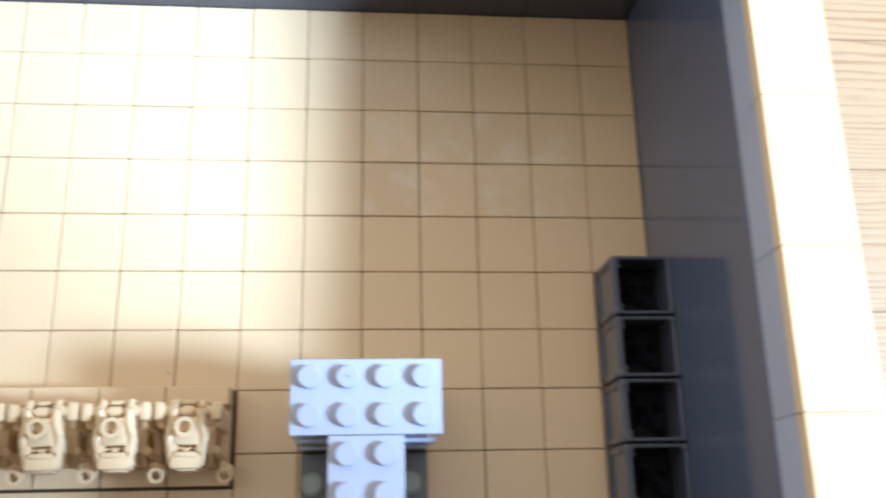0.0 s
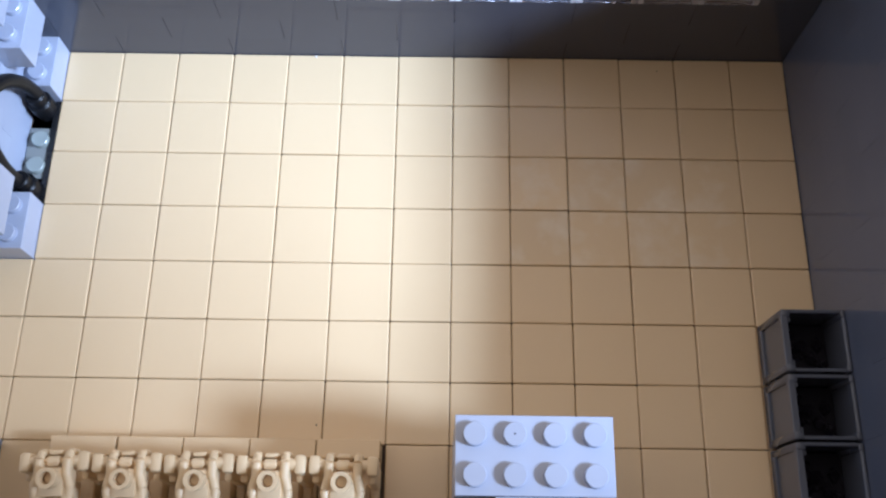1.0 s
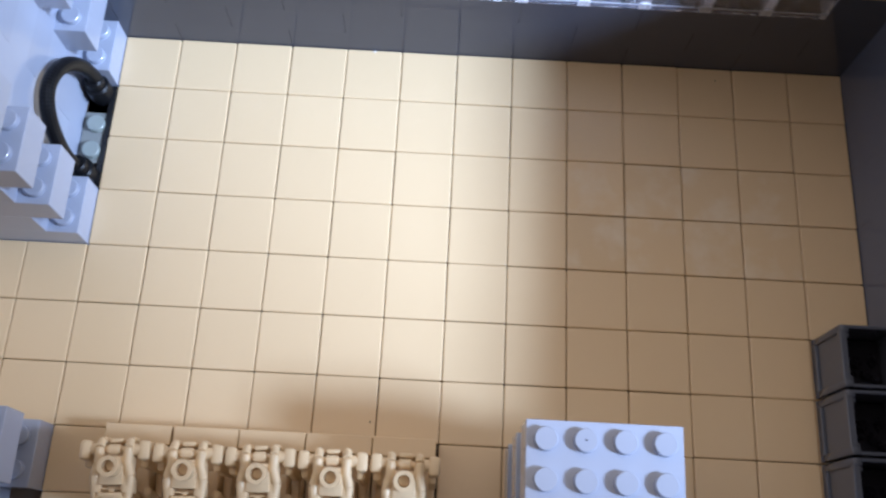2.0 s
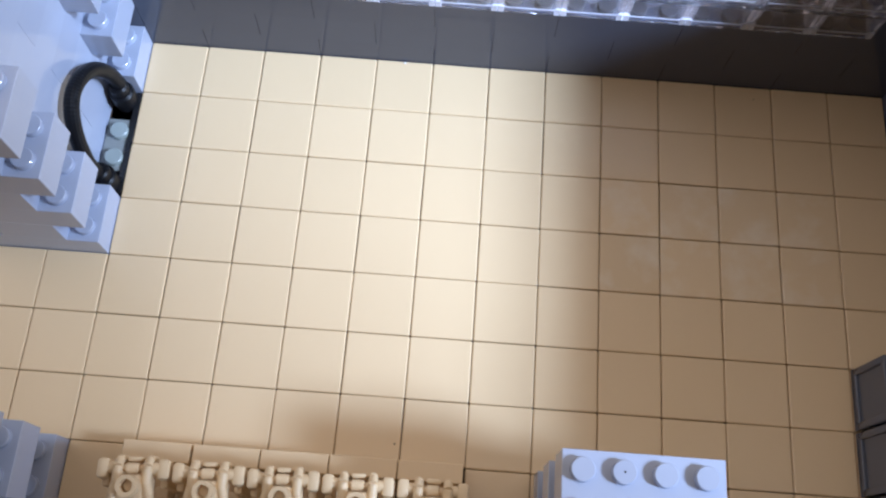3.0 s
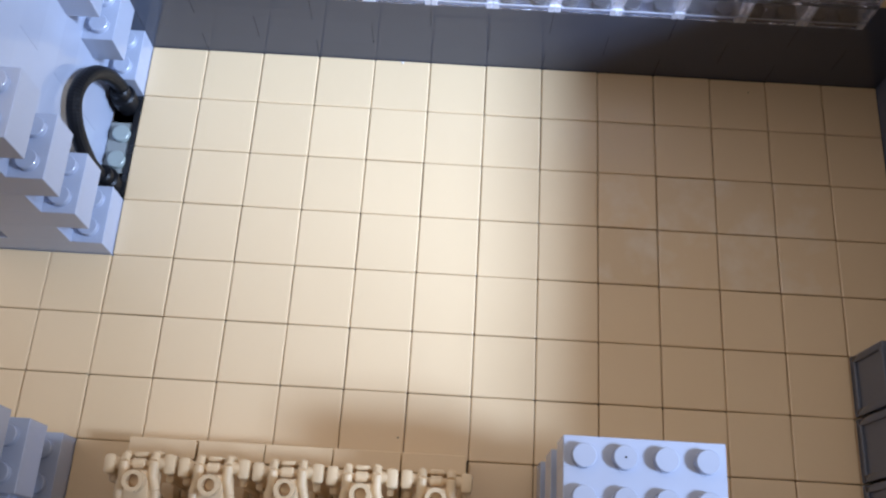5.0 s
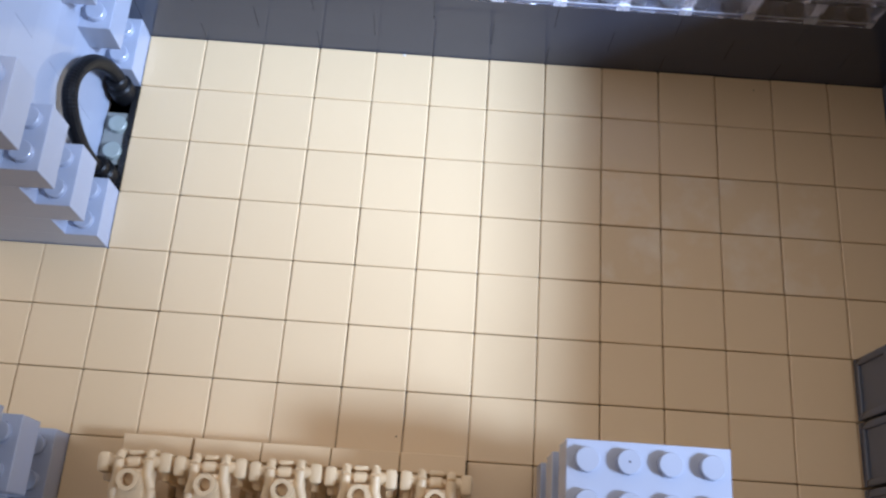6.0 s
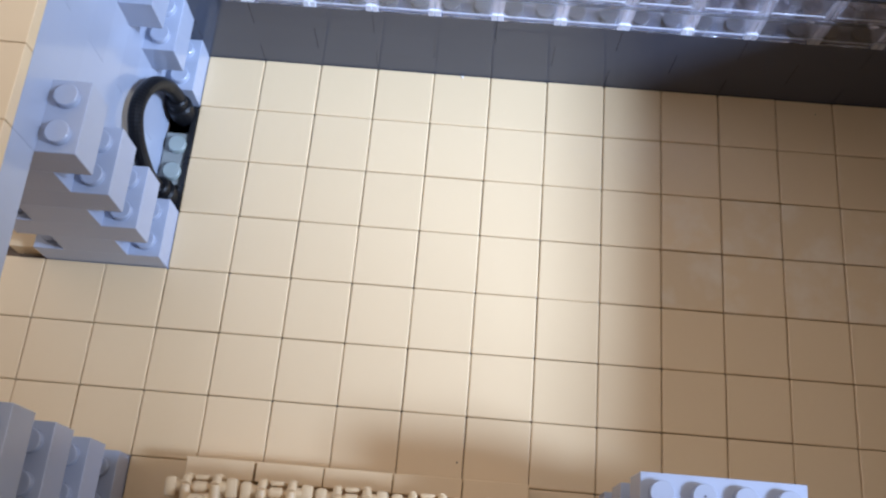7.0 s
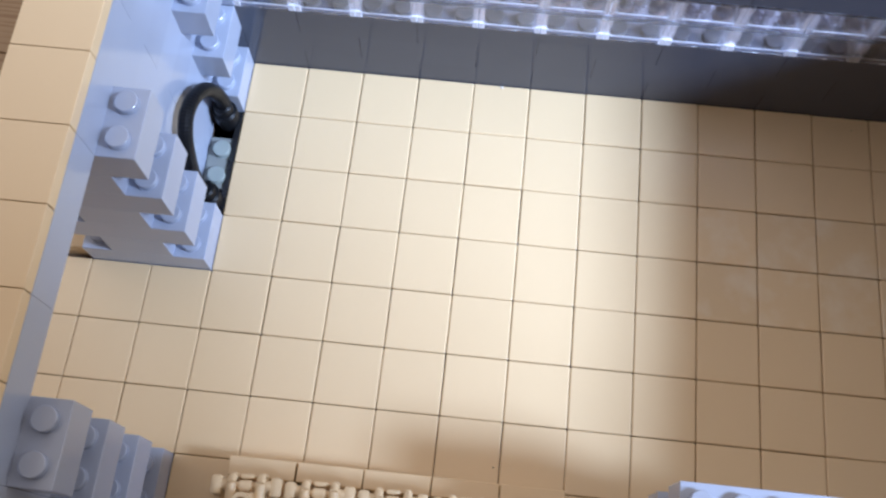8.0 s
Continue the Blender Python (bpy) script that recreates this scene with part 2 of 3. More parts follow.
def stud_brick(ob, nx, ny, material, high=HB, columns=None):
    """Sets the studs on a brick, each a piece of its own; columns: those that lie open."""
    key = ("stud", material.name)
    if key not in MESHES:
        bm = bmesh.new()
        add_cylinder(bm, (0, 0, -0.0002), (0, 0, 0.0017), 0.0024, sides=28, bevel=0.00018)
        MESHES[key] = mesh_of("stud", bm, material)
    for i in columns or range(round(nx)):
        for j in range(round(ny)):
            stud = new("stud", MESHES[key])
            stud.location, stud.parent = ((i + 0.5) * P, (j + 0.5) * P, high), ob


def lay(parent, nx, ny, x, y, z, material, studs=False, high=HB, name="brick", label="", gap=GAP):
    ob = new(name, brick_mesh(nx, ny, material, studs, high, gap))
    ob.location = (x, y, z)
    ob.parent = parent
    if studs:
        stud_brick(ob, nx, ny, material, high)
    if label:
        tagged(ob, label)
    return ob


def course_z(k):
    return Z0 + k * HB


def spans(a, b, first, length):
    """Cuts a run from a to b at first, first + length, ..."""
    cuts = [a]
    c = first
    while c < b - 1e-6:
        if c > a + 1e-6:
            cuts.append(c)
        c += length
    return list(zip(cuts, cuts[1:] + [b]))


# ---- table, and unseen walls added to shape the light ----
table = thing("table", "pale pine table top of glued staves under the toy model", "table", at=(0, 0, -0.008))
for i in range(3, 30):
    bm = bmesh.new()
    y = -0.447 + 0.0447 * i
    add_box(bm, -0.9, 0.358, y + 0.0001, y + 0.0446, -0.028, 0.0, 0.0003)
    part("stave", bm, WOOD, table)

# an added, unseen wall: its slanted opening trims the light on the west side
def add_prism(bm, outline, x0, x1):
    """A slab between x0 and x1 with the outline given in y and z."""
    near, far = ([bm.verts.new((x, y, z)) for y, z in outline] for x in (x0, x1))
    bm.faces.new(near)
    bm.faces.new(far[::-1])
    for k in range(len(outline)):
        bm.faces.new((near[k], near[k - 1], far[k - 1], far[k]))


bm = bmesh.new()
add_prism(bm, ((-1.2, -0.8), (-0.226, -0.8), (-0.226, 0.03), (-0.213, 0.286), (-0.148, 0.336), (-0.148, 1.4), (-1.2, 1.4)), 0.36, 0.41)
for box in ((0.36, 0.41, 0.45, 1.4, -0.8, 1.4), (0.36, 0.41, -0.226, 0.45, -0.8, 0.03), (0.36, 0.41, -0.148, 0.45, 0.42, 1.4)):
    add_box(bm, *box, 0)
tagged(new("wall_light_mask", mesh_of("wall_light_mask", bm, PAINT)), "unseen white wall with a wide opening, added to shape the light", "wall", kind="structure")

# an unseen wall added behind the camera to hold off light from the south
bm = bmesh.new()
add_box(bm, -1.0, 0.36, -0.376, -0.314, -0.3, 1.4, 0)
tagged(new("wall_room", mesh_of("wall_room", bm, TIMBER)), "unseen brown timber wall added to darken the south side", "wall", kind="structure")

# ---- floor ----
bm = bmesh.new()
add_box(bm, -0.048, 0.222, SOUTH - 0.014, 0.014, -0.008, -0.0016, 0.0003)
floor = new("floor", mesh_of("floor", bm, CORE))
tagged(floor, "floor of smooth tan square tiles with thin dark joints", "floor", kind="structure")

# ---- north wall, with the clear strip ----
bm = bmesh.new()
add_box(bm, -0.022, 0.222, 0.001, 0.015, -0.006, course_z(3) - 0.001, 0)
add_box(bm, -0.022, 0.222, 0.001, 0.015, course_z(5) + 0.001, TOP - 0.001, 0)
wall_north = new("wall_north", mesh_of("wall_north", bm, CORE_GREY))
tagged(wall_north, "dark grey toy brick wall with a strip of clear bricks", "wall", kind="structure")
for k in range(COURSES):
    if k in (3, 4):
        continue
    mat = LIGHT_GREY if k == 7 else NORTH_SHADED_GREY
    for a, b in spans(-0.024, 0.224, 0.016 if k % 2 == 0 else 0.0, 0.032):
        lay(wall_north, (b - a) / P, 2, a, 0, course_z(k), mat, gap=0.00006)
bm = bmesh.new()
add_cylinder(bm, (0, 0, 0), (0, 0, 0.0017), 0.0024, sides=24, bevel=0.00018)
dark_stud = mesh_of("stud", bm, CORE_GREY)
for i in range(24):
    for j in range(2):
        ob = new("stud", dark_stud)
        ob.location, ob.parent = ((i + 0.5) * P, (j + 0.5) * P, course_z(3)), wall_north
for k, mat in ((3, NORTH_SHADED_GREY), (4, TAN)):
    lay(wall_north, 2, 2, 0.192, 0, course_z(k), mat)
    lay(wall_north, 2, 2, 0.208, 0, course_z(k), DARK_GREY)
    lay(wall_north, 3, 2, -0.024, 0, course_z(k), LIGHT_GREY)
for a, b in spans(-0.024, 0.224, -0.008, 0.016):
    lay(wall_north, (b - a) / P, 2, a, 0, TOP, TAN, high=0.0032, name="tile")

# ---- east wall ----
bm = bmesh.new()
add_box(bm, EAST + 0.001, EAST + 0.015, SOUTH, -0.0005, -0.006, TOP - 0.001, 0)
wall_east = new("wall_east", mesh_of("wall_east", bm, CORE_GREY))
tagged(wall_east, "tall dark grey toy brick wall, lighter top course, tan tile coping", "wall", kind="structure")
for k in range(COURSES):
    mat = LIGHT_GREY if k == 7 else DARK_GREY
    for a, b in spans(SOUTH, 0.0, SOUTH + (0.016 if k % 2 == 1 else 0.0), 0.032):
        lay(wall_east, 2, (b - a) / P, EAST, a, course_z(k), mat, gap=0.00003 if k < 7 else GAP)
for a, b in spans(SOUTH, 0.0, SOUTH + 0.016, 0.032):
    lay(wall_east, 2, (b - a) / P, EAST, a, TOP, TAN, high=0.0032, name="tile")

# ---- west wall with the doorway ----
bm = bmesh.new()
add_box(bm, -0.023, -0.009, DOOR_N + 0.001, -0.0005, -0.006, TOP - 0.001, 0)
add_box(bm, -0.023, -0.009, SOUTH, DOOR_S - 0.001, -0.006, TOP - 0.001, 0)
add_box(bm, -0.023, -0.009, DOOR_S - 0.001, DOOR_N + 0.001, course_z(7) + 0.001, TOP - 0.001, 0)
wall_west = new("wall_west", mesh_of("wall_west", bm, CORE_GREY))
tagged(wall_west, "light grey toy brick wall with a wide doorway and tan tile coping", "wall", kind="structure")
for k in range(COURSES):
    if k == 7:
        runs = [(SOUTH, 0.0)]
    elif k % 2:
        runs = [(SOUTH, DOOR_S), (DOOR_N, 0.0)]
    else:  # the pillars' long bricks go through the wall here
        runs = [(SOUTH, DOOR_S - 0.016), (DOOR_N + 0.016, -0.016)]
    for r0, r1 in runs:
        for a, b in spans(r0, r1, SOUTH + (0.016 if k % 2 else 0.0), 0.032):
            lay(wall_west, 2, (b - a) / P, -0.024, a, course_z(k), LIGHT_GREY, gap=0.00004)
for a, b in spans(SOUTH, 0.0, SOUTH, 0.016):
    lay(wall_west, 2, 2, -0.024, a, TOP, TAN, high=0.0032, name="tile")
# a low tan end outside the doorway
lay(wall_west, 1, 1, -0.040, DOOR_N + 0.001, course_z(0), TAN, high=0.0064)

# ---- south wall, behind the camera ----
bm = bmesh.new()
add_box(bm, -0.024, 0.224, SOUTH - 0.016, SOUTH, -0.006, TOP, 0.0002)
tagged(new("wall_south", mesh_of("wall_south", bm, DARK_GREY)), "plain dark grey wall closing the toy room", "wall", kind="structure")


# ---- pillars of long bricks laid through the west wall, every second course ----
def pillar(y, label):
    t = thing("pillar", label, "pillar", "pillars along the wall", (-4 * P, y, 0))
    for k in (0, 2, 4, 6):
        ob = new("brick", brick_mesh(4, 2, LIGHT_GREY, True, gap=0.00004))
        ob.location, ob.parent = (0, 0, course_z(k)), t
        stud_brick(ob, 4, 2, LIGHT_GREY, columns=(0, 3))
    return t


pillar(-0.016, "light grey pillar of spaced studded bricks beside the alcove")
pillar(-0.064, "light grey pillar of spaced studded bricks at the doorway")
pillar(-0.128, "light grey pillar of spaced studded bricks across the doorway")


# ---- alcove: dark plate, clear round studs, black hose ----
bm = bmesh.new()
add_box(bm, -0.0079, -0.0002, -0.0478, -0.0162, -0.0032, -0.0016, 0.00015)
add_box(bm, -0.0017, -0.0001, -0.0478, -0.0162, -0.0017, -0.0003, 0.00010)
plate = new("plate", mesh_of("plate", bm, BLACK))
tagged(plate, "narrow black plate set into the alcove floor", "plate")


def round_stud(x, y, z):
    t = thing("round_plate", "small pale clear round plate with a stud", "round plate", "clear round plates", (x, y, z))
    bm = bmesh.new()
    add_cylinder(bm, (0, 0, 0), (0, 0, 0.0016), 0.0030, sides=28, bevel=0.0002)
    part("base", bm, CLEAR_STUD, t)
    bm = bmesh.new()
    add_cylinder(bm, (0, 0, 0.0016), (0, 0, 0.0033), 0.0024, sides=28, bevel=0.0002)
    part("stud", bm, CLEAR_STUD, t)
    return t


bm = bmesh.new()
add_box(bm, -0.0078, -0.0018, -0.0402, -0.0246, -0.0016, -0.0008, 0.0002)
clear_plate = new("clear_plate", mesh_of("clear_plate", bm, SMOKY))
tagged(clear_plate, "thin smoky clear plate with two pale studs in the alcove", "plate")
for y in (-0.0286, -0.0366):
    bm = bmesh.new()
    add_cylinder(bm, (-0.0039, y, -0.0009), (-0.0039, y, 0.0010), 0.0024, sides=28, bevel=0.0002)
    part("stud", bm, CLEAR_STUD, clear_plate, "pale milky stud")


def hose():
    t = thing("hose", "black ribbed hose looped in the alcove between two sockets", "hose", at=(-0.004, -0.031, -0.0016))
    pts = [Vector(p) * MM for p in ((0, 12, 3), (0.5, 12.5, 9), (0.1, 11.4, 17), (-0.3, 7.6, 24.8), (-0.6, 2, 30.2), (-0.7, -4, 32.0),
                                    (-0.6, -8.9, 29.4), (-0.5, -12.4, 22.8), (-0.6, -13.8, 14), (0, -13.3, 3))]
    # a smooth line through the points
    line = []
    n = len(pts)
    for i in range(n - 1):
        p0, p1, p2, p3 = pts[max(i - 1, 0)], pts[i], pts[i + 1], pts[min(i + 2, n - 1)]
        for s in range(14):
            u = s / 14
            line.append(0.5 * (2 * p1 + (p2 - p0) * u + (2 * p0 - 5 * p1 + 4 * p2 - p3) * u * u + (3 * p1 - p0 - 3 * p2 + p3) * u ** 3))
    line.append(pts[-1])
    bm = bmesh.new()
    rings = []
    for i, p in enumerate(line):
        d = (line[min(i + 1, len(line) - 1)] - line[max(i - 1, 0)]).normalized()
        side = Vector((1, 0, 0))
        up = d.cross(side).normalized()
        side = up.cross(d).normalized()
        r = 0.00195 if i % 2 else 0.00184
        rings.append([bm.verts.new(p + r * (math.cos(a * math.tau / 14) * side + math.sin(a * math.tau / 14) * up)) for a in range(14)])
    for lo, hi in zip(rings, rings[1:]):
        for a in range(14):
            bm.faces.new((lo[a], lo[(a + 1) % 14], hi[(a + 1) % 14], hi[a]))
    bm.faces.new(rings[0][::-1])
    bm.faces.new(rings[-1])
    part("tube", bm, RUBBER, t)
    for y in (12, -13.3):
        bm = bmesh.new()
        add_cylinder(bm, (0, y * MM, 0), (0, y * MM, 0.0021), 0.0031, sides=24)
        add_cylinder(bm, (0, y * MM, 0.0020), (0, y * MM, 0.0068), 0.0034, sides=28, bevel=0.0006)
        add_cylinder(bm, (0, y * MM, 0.0067), (0, y * MM, 0.0098), 0.0026, sides=24, bevel=0.0005)
        part("socket", bm, RUBBER, t)
    return t


hose()


# ---- clear bricks standing in the north wall ----
def clear_brick(lowest):
    t = thing("clear_brick", "clear see-through toy brick in the wall strip", "brick", "clear bricks")
    w, d = 2 * P, 2 * P

    def piece(name, x0, x1, y0, y1, z0, z1, material, bevel=0.00006, label=""):
        bm = bmesh.new()
        add_box(bm, x0, x1, y0, y1, z0, z1, bevel)
        ob = part(name, bm, material, t, label)
        ob.visible_shadow = False  # lets the daylight through
    piece("front_panel", 0.0001, w - 0.0001, 0.00005, 0.0009, 0.00005, HB - 0.0010, CLEAR, 0)
    piece("back_panel", 0.0001, w - 0.0001, d - 0.0010, d - 0.0001, 0.00005, HB - 0.0010, CLEAR, 0)
    piece("top_panel", 0.0001, w - 0.0001, 0.00005, d - 0.0001, HB - 0.0009, HB - 0.00005, CLEAR, 0)
    for x in (0.0001, w - 0.0013):
        piece("end_wall", x, x + 0.0012, 0.0010, d - 0.0011, 0.0003, HB - 0.0010, WALL_CLEAR)
    for x in (0.0013, w - 0.0015):
        piece("end_edge", x, x + 0.0002, -0.00004, 0.0009, 0.0014, HB - 0.0004, WALL_CLEAR, 0.00003, "thin clear end edge painted pale for its glint")
    piece("lip", 0.0016, w - 0.0016, -0.00002, 0.0003, 0.0019, 0.0022, EDGE_GLINT, 0.00002, "thin clear lip with its glint painted pale")
    for x in (0.00008, w - 0.00158) if lowest else ():
        piece("foot", x, x + 0.0015, -0.00003, 0.0012, 0.00002, 0.0024, EDGE_GLINT, 0.00012, "clear corner with its bright glint painted in")
    for i in range(2):
        for j in range(2):
            bm = bmesh.new()
            add_cylinder(bm, ((i + 0.5) * P, (j + 0.5) * P, HB - 0.0001), ((i + 0.5) * P, (j + 0.5) * P, HB + 0.0016), 0.0024, sides=24, bevel=0.0002)
            part("stud", bm, LENS, t).visible_shadow = False
    bm = bmesh.new()
    add_ring(bm, (P, P, 0.0001), (0, 0, 1), 0.0024, 0.0032, HB - 0.0012, sides=20)
    part("tube", bm, WALL_CLEAR, t, "pale inner tube").visible_shadow = False
    return t


for k in (3, 4):
    first = clear_brick(k == 3)
    for i in range(12):
        m = pose(i * 2 * P, 0.0, course_z(k))
        if i == 0:
            first.matrix_basis = m
        else:
            copy_thing(first, m)


# ---- open boxes along the east wall ----
def open_box():
    """A box of two by two studs, two bricks high, open above, with panelled walls, a thin rim and notched corners."""
    t = thing("open_box", "dark grey open-topped toy box against the wall", "box", "open boxes in a row")
    h, w = 0.0176, 2 * P
    g = 0.0003  # half the gap to the next box
    bm = bmesh.new()
    add_box(bm, 0.0001, w - 0.0001, g, w - g, 0.0, 0.0015, 0.0001)
    part("base", bm, BOX_GREY, t)
    for name, box in (("side_panel", (0.0007, 0.0016, 0.0014, w - 0.0014)), ("side_panel", (w - 0.0010, w - 0.0003, 0.0014, w - 0.0014)),
                      ("end_panel", (0.0014, w - 0.0012, g + 0.0002, g + 0.0008)), ("end_panel", (0.0014, w - 0.0012, w - g - 0.0008, w - g - 0.0002))):
        bm = bmesh.new()
        add_box(bm, *box, 0.0012, h - 0.0005, 0.0001)
        part(name, bm, BOX_GREY, t)
    for x, wide in ((0.0001, 0.0023), (w - 0.0014, 0.0013)):
        for y in (g, w - g - 0.0019):
            bm = bmesh.new()
            add_box(bm, x, x + wide, y, y + 0.0019, 0.001, h, 0.0004, 2)
            part("corner_post", bm, BOX_GREY, t)
    # the rims above and below, each side a little bar
    for lo, hi in ((h - 0.0020, h - 0.0002), (0.0003, 0.0026)):
        for box in ((0.0001, 0.0018, 0.0018, w - 0.0018), (w - 0.0009, w - 0.0001, 0.0018, w - 0.0018),
                    (0.0022, w - 0.0013, g, g + 0.0009), (0.0022, w - 0.0013, w - g - 0.0009, w - g)):
            bm = bmesh.new()
            add_box(bm, *box, lo, hi, 0.0002)
            part("rim", bm, BOX_GREY, t)
    # small catches inside the corners
    for y in (g + 0.0018, w - g - 0.0030):
        bm = bmesh.new()
        add_box(bm, 0.0015, 0.0027, y, y + 0.0012, h - 0.0042, h - 0.0009, 0.0002)
        part("catch", bm, BOX_GREY, t)
    bm = bmesh.new()
    add_box(bm, 0.0017, w - 0.0011, 0.0013, w - 0.0013, 0.0015, 0.0065, 0.0004)
    heap = random.Random(9)
    for _ in range(16):
        c = Vector((heap.uniform(0.0034, w - 0.0034), heap.uniform(0.0034, w - 0.0034), heap.uniform(0.0060, 0.0088)))
        d = Vector((heap.uniform(-1, 1), heap.uniform(-1, 1), heap.uniform(0.1, 0.9))).normalized() * heap.uniform(0.0008, 0.0016)
        add_cylinder(bm, c - d, c + d, heap.uniform(0.0007, 0.0014), sides=heap.choice((4, 6, 10)), bevel=0.0002)
    part("filling", bm, MATT_BLACK, t, "black small parts heaped inside")
    return t


first = open_box()
for i in range(6):
    m = pose(0.192, -0.096 - 0.016 * i, 0.0)
    if i == 0:
        first.matrix_basis = m
    else:
        copy_thing(first, m)


# ---- grey console shaped like a T ----
console = thing("console", "light grey studded brick console with a T-shaped top", "console", at=(0.1127, -0.1280, 0))
for k in (0, 2, 4):
    lay(console, 4, 2, 0, 0, course_z(k) if k else 0.0001, LIGHT_GREY, True, high=HB if k else HB + Z0 - 0.0001)
for k in (1, 3):
    lay(console, 2, 1, P, 0, course_z(k), LIGHT_GREY, True)
for i in range(3):
    lay(console, 2, 2, P, -0.016 * (i + 1), course_z(4), LIGHT_GREY, True)
bm = bmesh.new()
add_box(bm, P + 0.0006, 3 * P - 0.0006, -0.048, -0.0004, 0.0032, course_z(4), 0.0002)
part("support", bm, LIGHT_GREY, console)
bm = bmesh.new()
add_box(bm, 0.0001, 4 * P - 0.0001, -0.048, -0.0004, 0.0001, 0.0032, 0.0002)
part("base_plate", bm, BOX_GREY, console, "dark base plate")
for x in (0.116, 0.140):
    for j in range(4):
        round_stud(x, -0.136 - 0.008 * j, 0.0032)


# ---- rack of tan robot figures ----
def rack():
    t = thing("rack", "low tan rack that holds a row of robot figures", "rack", at=(0.016, -0.136, 0))
    for i in range(5):
        bm = bmesh.new()
        x = i * 0.016
        add_box(bm, x + 0.0002, x + (0.0158 if i < 4 else 0.0152), 0.0002, 0.0198, 0.0001, 0.0022, 0.0002)
        part("seat", bm, TAN, t)
        bm = bmesh.new()
        add_box(bm, x + (0.0004 if i == 1 else 0.00012), x + (0.01588 if i < 4 else 0.0153), 0.0194, 0.02395, 0.0001, 0.0094, 0.0002)
        part("backrest", bm, TAN, t)
    return t


rack()


def robot_figure():
    """A folded toy robot, upright in its rack, seen mostly from its back and from above."""
    bm = bmesh.new()
    m = MM

    def box(x0, x1, y0, y1, z0, z1, b=0.5):
        add_box(bm, x0 * m, x1 * m, y0 * m, y1 * m, z0 * m, z1 * m, b * m, 2)

    def bar(a, b, r0, r1=None, sides=16):
        add_cylinder(bm, [v * m for v in a], [v * m for v in b], r0 * m, (r1 or r0) * m, sides=sides, bevel=0.0003)
    # legs folded under, standing on the seat
    box(-4.4, -1.2, -8.5, 0.5, 0.0, 14.0, 0.6)
    box(1.2, 4.4, -8.5, 0.5, 0.0, 14.0, 0.6)
    box(-3.0, 3.0, -8.8, -5.0, 13.4, 25.0, 0.8)
    for s in (-1, 1):
        x = 3.15 * s
        # a slim round-backed rail of the trunk, bent over at its end, wider at the hip
        bar((x, -0.2, 27.6), (x, 3.4, 27.9), 1.05)
        bar((x, 3.2, 27.9), (x, 5.0, 26.3), 1.05, 0.95)
        bar((x, 4.9, 26.5), (x, 5.3, 22.5), 0.95, 0.85)
        box(x - 1.0, x + 1.0, -6.4, 3.0, 24.0, 27.6, 0.6)
        bar((x, 0.2, 27.5), (3.9 * s, -2.8, 27.0), 1.05, 1.1)
        bar((3.9 * s, -2.6, 27.0), (3.2 * s, -9.4, 25.8), 1.1, 0.8)
        box(min(2.9 * s, 3.9 * s), max(2.9 * s, 3.9 * s), -6.0, -2.6, 20.0, 26.4, 0.5)
        # shoulder pin, rounded upper arm block, hanging arm
        bar((4.0 * s, 3.0, 26.5), (5.6 * s, 3.0, 26.5), 1.35)
        box(min(5.1 * s, 7.7 * s), max(5.1 * s, 7.7 * s), 0.7, 5.0, 23.4, 28.0, 0.85)
        box(min(5.3 * s, 7.1 * s), max(5.3 * s, 7.1 * s), -0.8, 4.5, 5.0, 25.2, 0.7)
        box(min(4.9 * s, 6.9 * s), max(4.9 * s, 6.9 * s), -8.6, 2.0, 5.0, 9.0, 0.7)
        bar((5.6 * s, -6.4, 8.0), (5.4 * s, -5.2, 19.0), 1.0, sides=12)
    # round grip at the end of one arm
    add_ring(bm, (7.7 * m, -9.9 * m, 15.0 * m), (0, -0.3, 1), 1.1 * m, 1.9 * m, 4.0 * m, sides=20)
    bar((6.3, -8.0, 13.0), (7.0, -8.6, 17.0), 0.8, sides=10)
    # back plate, and the neck tube that stands up from it
    box(-2.6, 2.6, -4.7, 1.5, 24.6, 28.0, 0.3)
    add_ring(bm, (0, -0.6 * m, 26.5 * m), (0, -0.10, 1), 1.35 * m, 2.25 * m, 4.6 * m, sides=28)
    bar((0, -0.6, 27.0), (0, -0.7, 28.9), 1.4)
    # head end: a pin between the rails with a knob on it
    bar((-2.6, 3.0, 26.7), (2.6, 3.0, 26.7), 0.75)
    bar((-1.35, 3.0, 26.9), (1.35, 3.0, 26.9), 1.15)
    box(-1.6, 1.6, 4.4, 5.5, 23.0, 27.0, 0.5)
    # the slot below the neck, with a crosspiece
    box(-2.5, 2.5, -5.6, -5.2, 24.4, 26.6, 0.15)
    box(-0.7, 0.7, -6.3, -5.3, 24.2, 26.4, 0.2)
    box(-2.6, 2.6, -7.4, -6.2, 24.8, 27.8, 0.4)
    # hip block, wider below
    box(-3.3, 3.3, -9.9, -7.0, 21.5, 27.4, 0.4)
    box(-2.2, 2.2, -10.4, -9.6, 20.5, 26.0, 0.3)
    for v in bm.verts:  # short folded legs
        v.co.z -= 0.004 * min(1.0, v.co.z / 0.014)
    return mesh_of("robot_figure", bm, TAN_FIGURE)


figure_mesh = robot_figure()
for i in range(5):
    ob = new("robot_figure", figure_mesh)
    ob.matrix_basis = pose(0.0247 + 0.01595 * i, -0.1230, 0.0022, 0, 0, (2.5, 1.5, 2.0, 1.0, -0.5)[i])
    tagged(ob, "tan plastic toy robot folded upright in the rack", "toy robot", "row of robot figures")

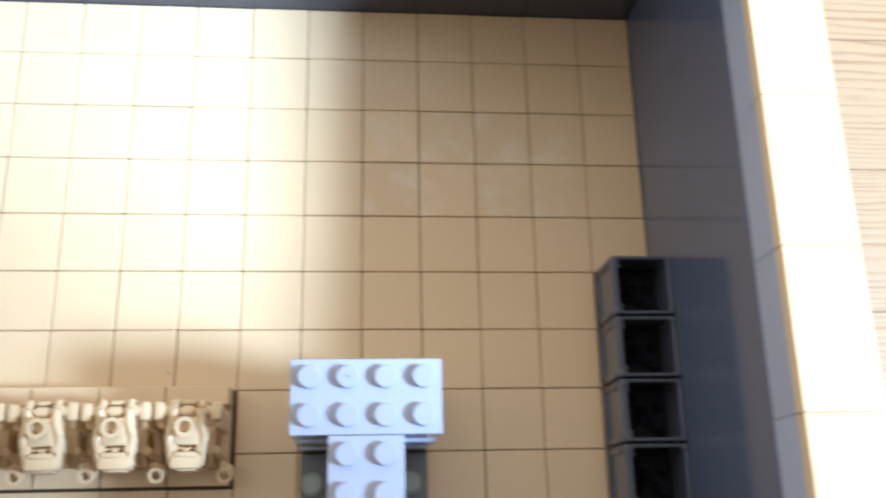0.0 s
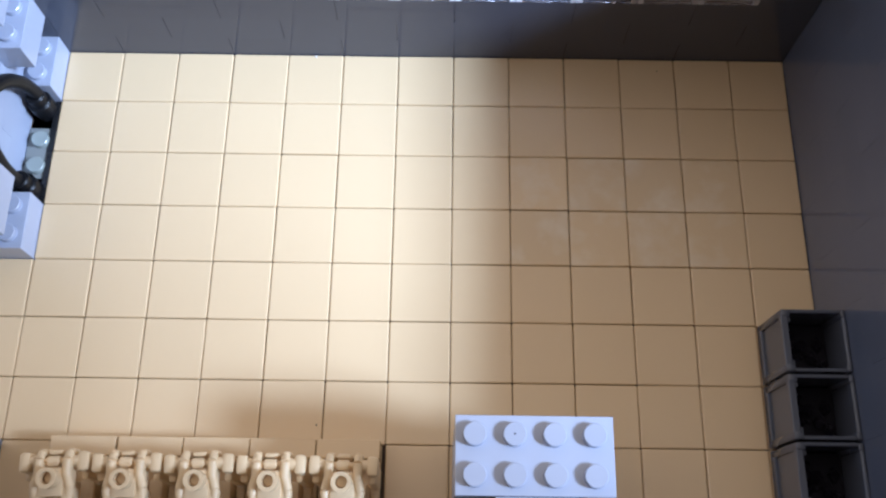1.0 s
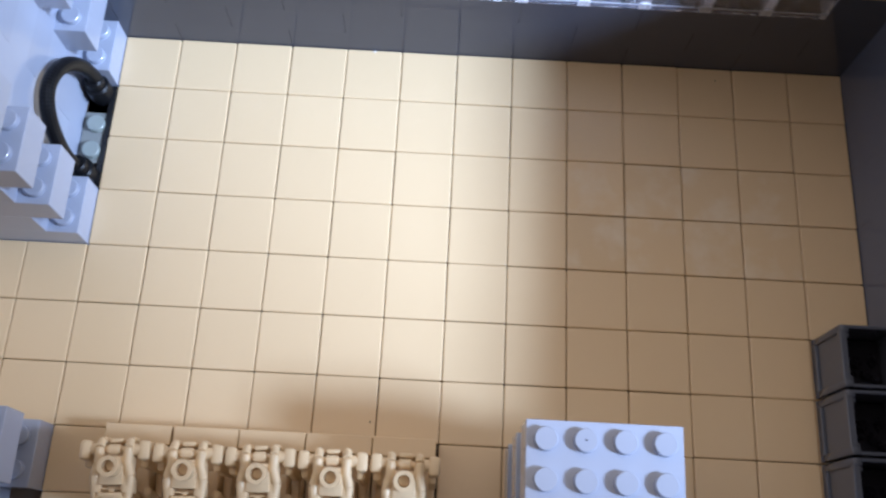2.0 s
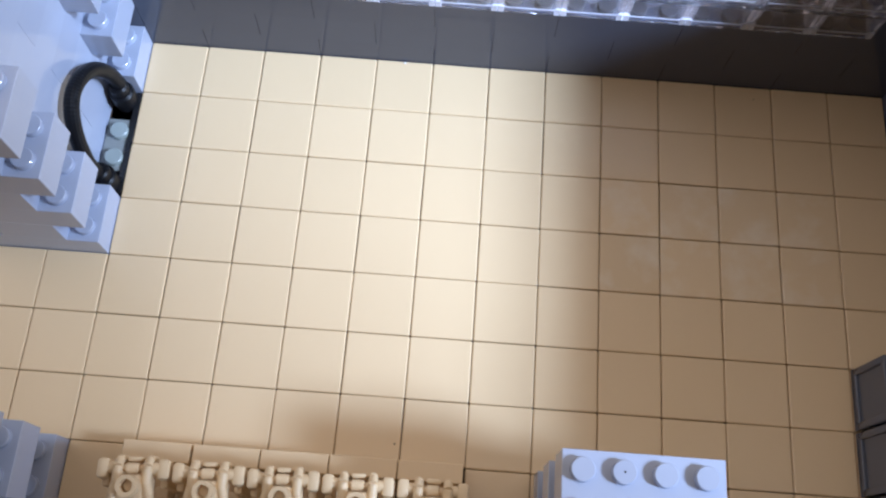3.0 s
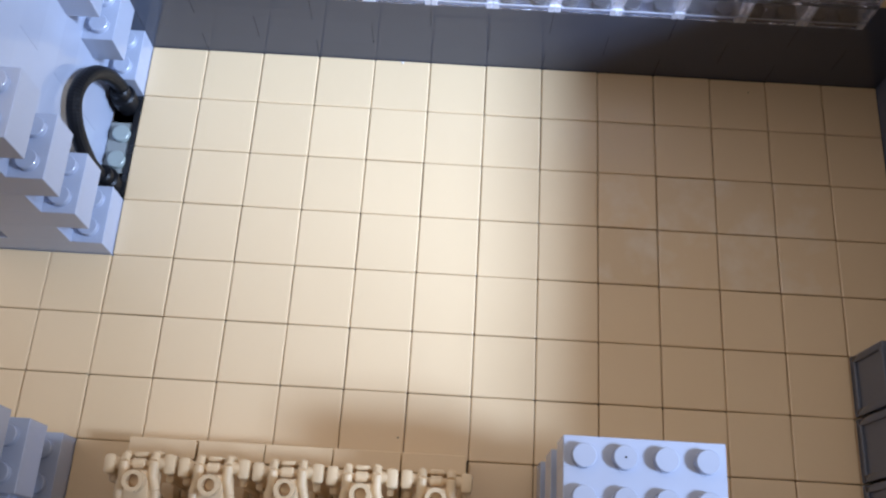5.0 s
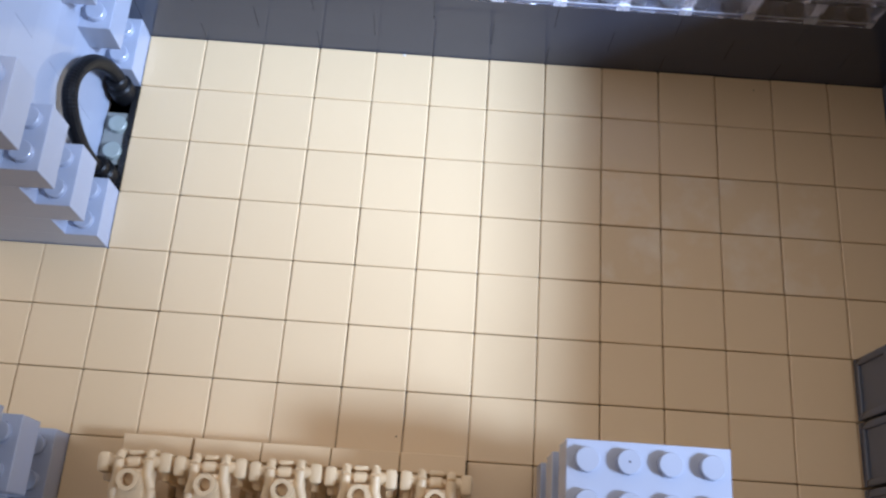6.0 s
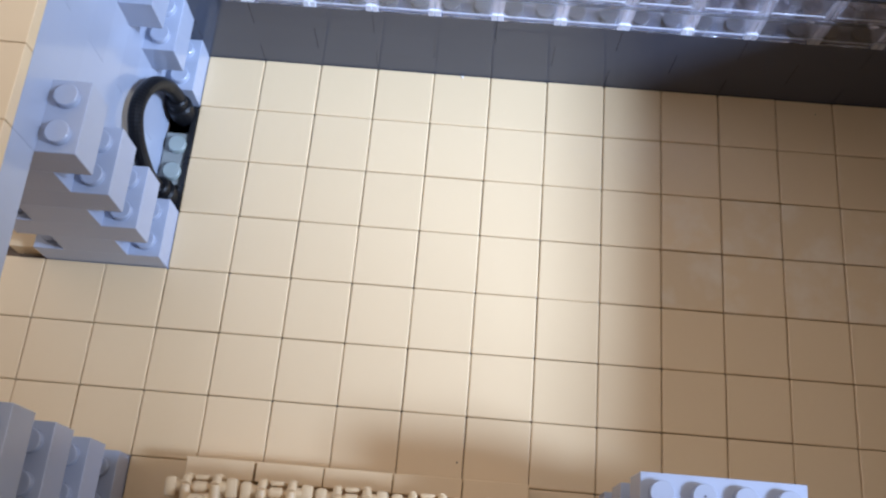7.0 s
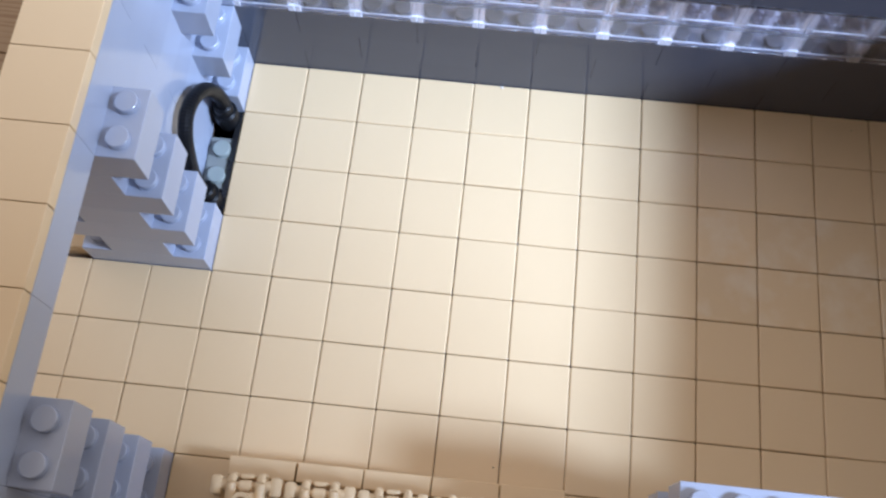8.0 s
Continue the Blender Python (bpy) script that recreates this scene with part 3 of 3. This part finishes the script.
# a dark moulding dot on one stud
bm = bmesh.new()
add_cylinder(bm, (0.012, 0.012, course_z(5) + 0.0016), (0.012, 0.012, course_z(5) + 0.00176), 0.00022, sides=10)
part("moulding_dot", bm, BLACK, console, "tiny dark moulding dot")


def crumb(x, y, z, size, material, label):
    bm = bmesh.new()
    bmesh.ops.create_icosphere(bm, subdivisions=1, radius=size)
    r = random.Random(round(x * 1e5))
    for v in bm.verts:
        v.co *= r.uniform(0.7, 1.25)
        v.co.z *= 0.6
    ob = new("crumb", mesh_of("crumb", bm, material))
    ob.location = (x, y, z + size * 0.45)
    tagged(ob, label, "crumb")


crumb(0.0785, -0.1073, 0, 0.00024, BLACK, "tiny black speck of dirt on the tile floor")
crumb(0.171, -0.004, 0, 0.0002, BLACK, "tiny dark speck of dirt near the dark wall")
crumb(0.072, -0.0006, 0, 0.0004, PAINT, "white crumb at the foot of the dark wall")

# ---- floor tiles ----
rng = random.Random(4)
bm = bmesh.new()
SEAM = 0.00008
add_box(bm, SEAM, 2 * P - SEAM, SEAM, 2 * P - SEAM, -0.0032, 0.0, 0.00036, 2)
tile_mesh = mesh_of("tile", bm, TAN, smooth=False)
bm = bmesh.new()
add_box(bm, GAP, 2 * P - GAP, GAP, P - 0.0005, -0.0032, 0.0, 0.00024, 2)
half_mesh = mesh_of("tile", bm, TAN, smooth=False)
sheen_painted_mesh = tile_mesh.copy()
sheen_painted_mesh.materials[0] = TAN_SHEEN_PAINTED
for i in range(-3, 13):
    for j in range(13):
        x, y = i * 2 * P, -(j + 1) * 2 * P
        if i < 0 and not 4 <= j <= 6:
            continue
        if 1 <= i <= 5 and j == 7:
            continue
        half = 1 <= i <= 5 and j == 8
        ob = new("tile", half_mesh if half else sheen_painted_mesh if 8 <= i <= 11 and 2 <= j <= 3 else tile_mesh)
        tilt = Euler((rng.gauss(0, 0.0022), rng.gauss(0, 0.0022), rng.gauss(0, 0.0015)))
        ob.matrix_basis = Matrix.LocRotScale((x + rng.gauss(0, 0.00002), y + rng.gauss(0, 0.00002), rng.gauss(0, 0.000015)), tilt, None)
        ob.parent = floor
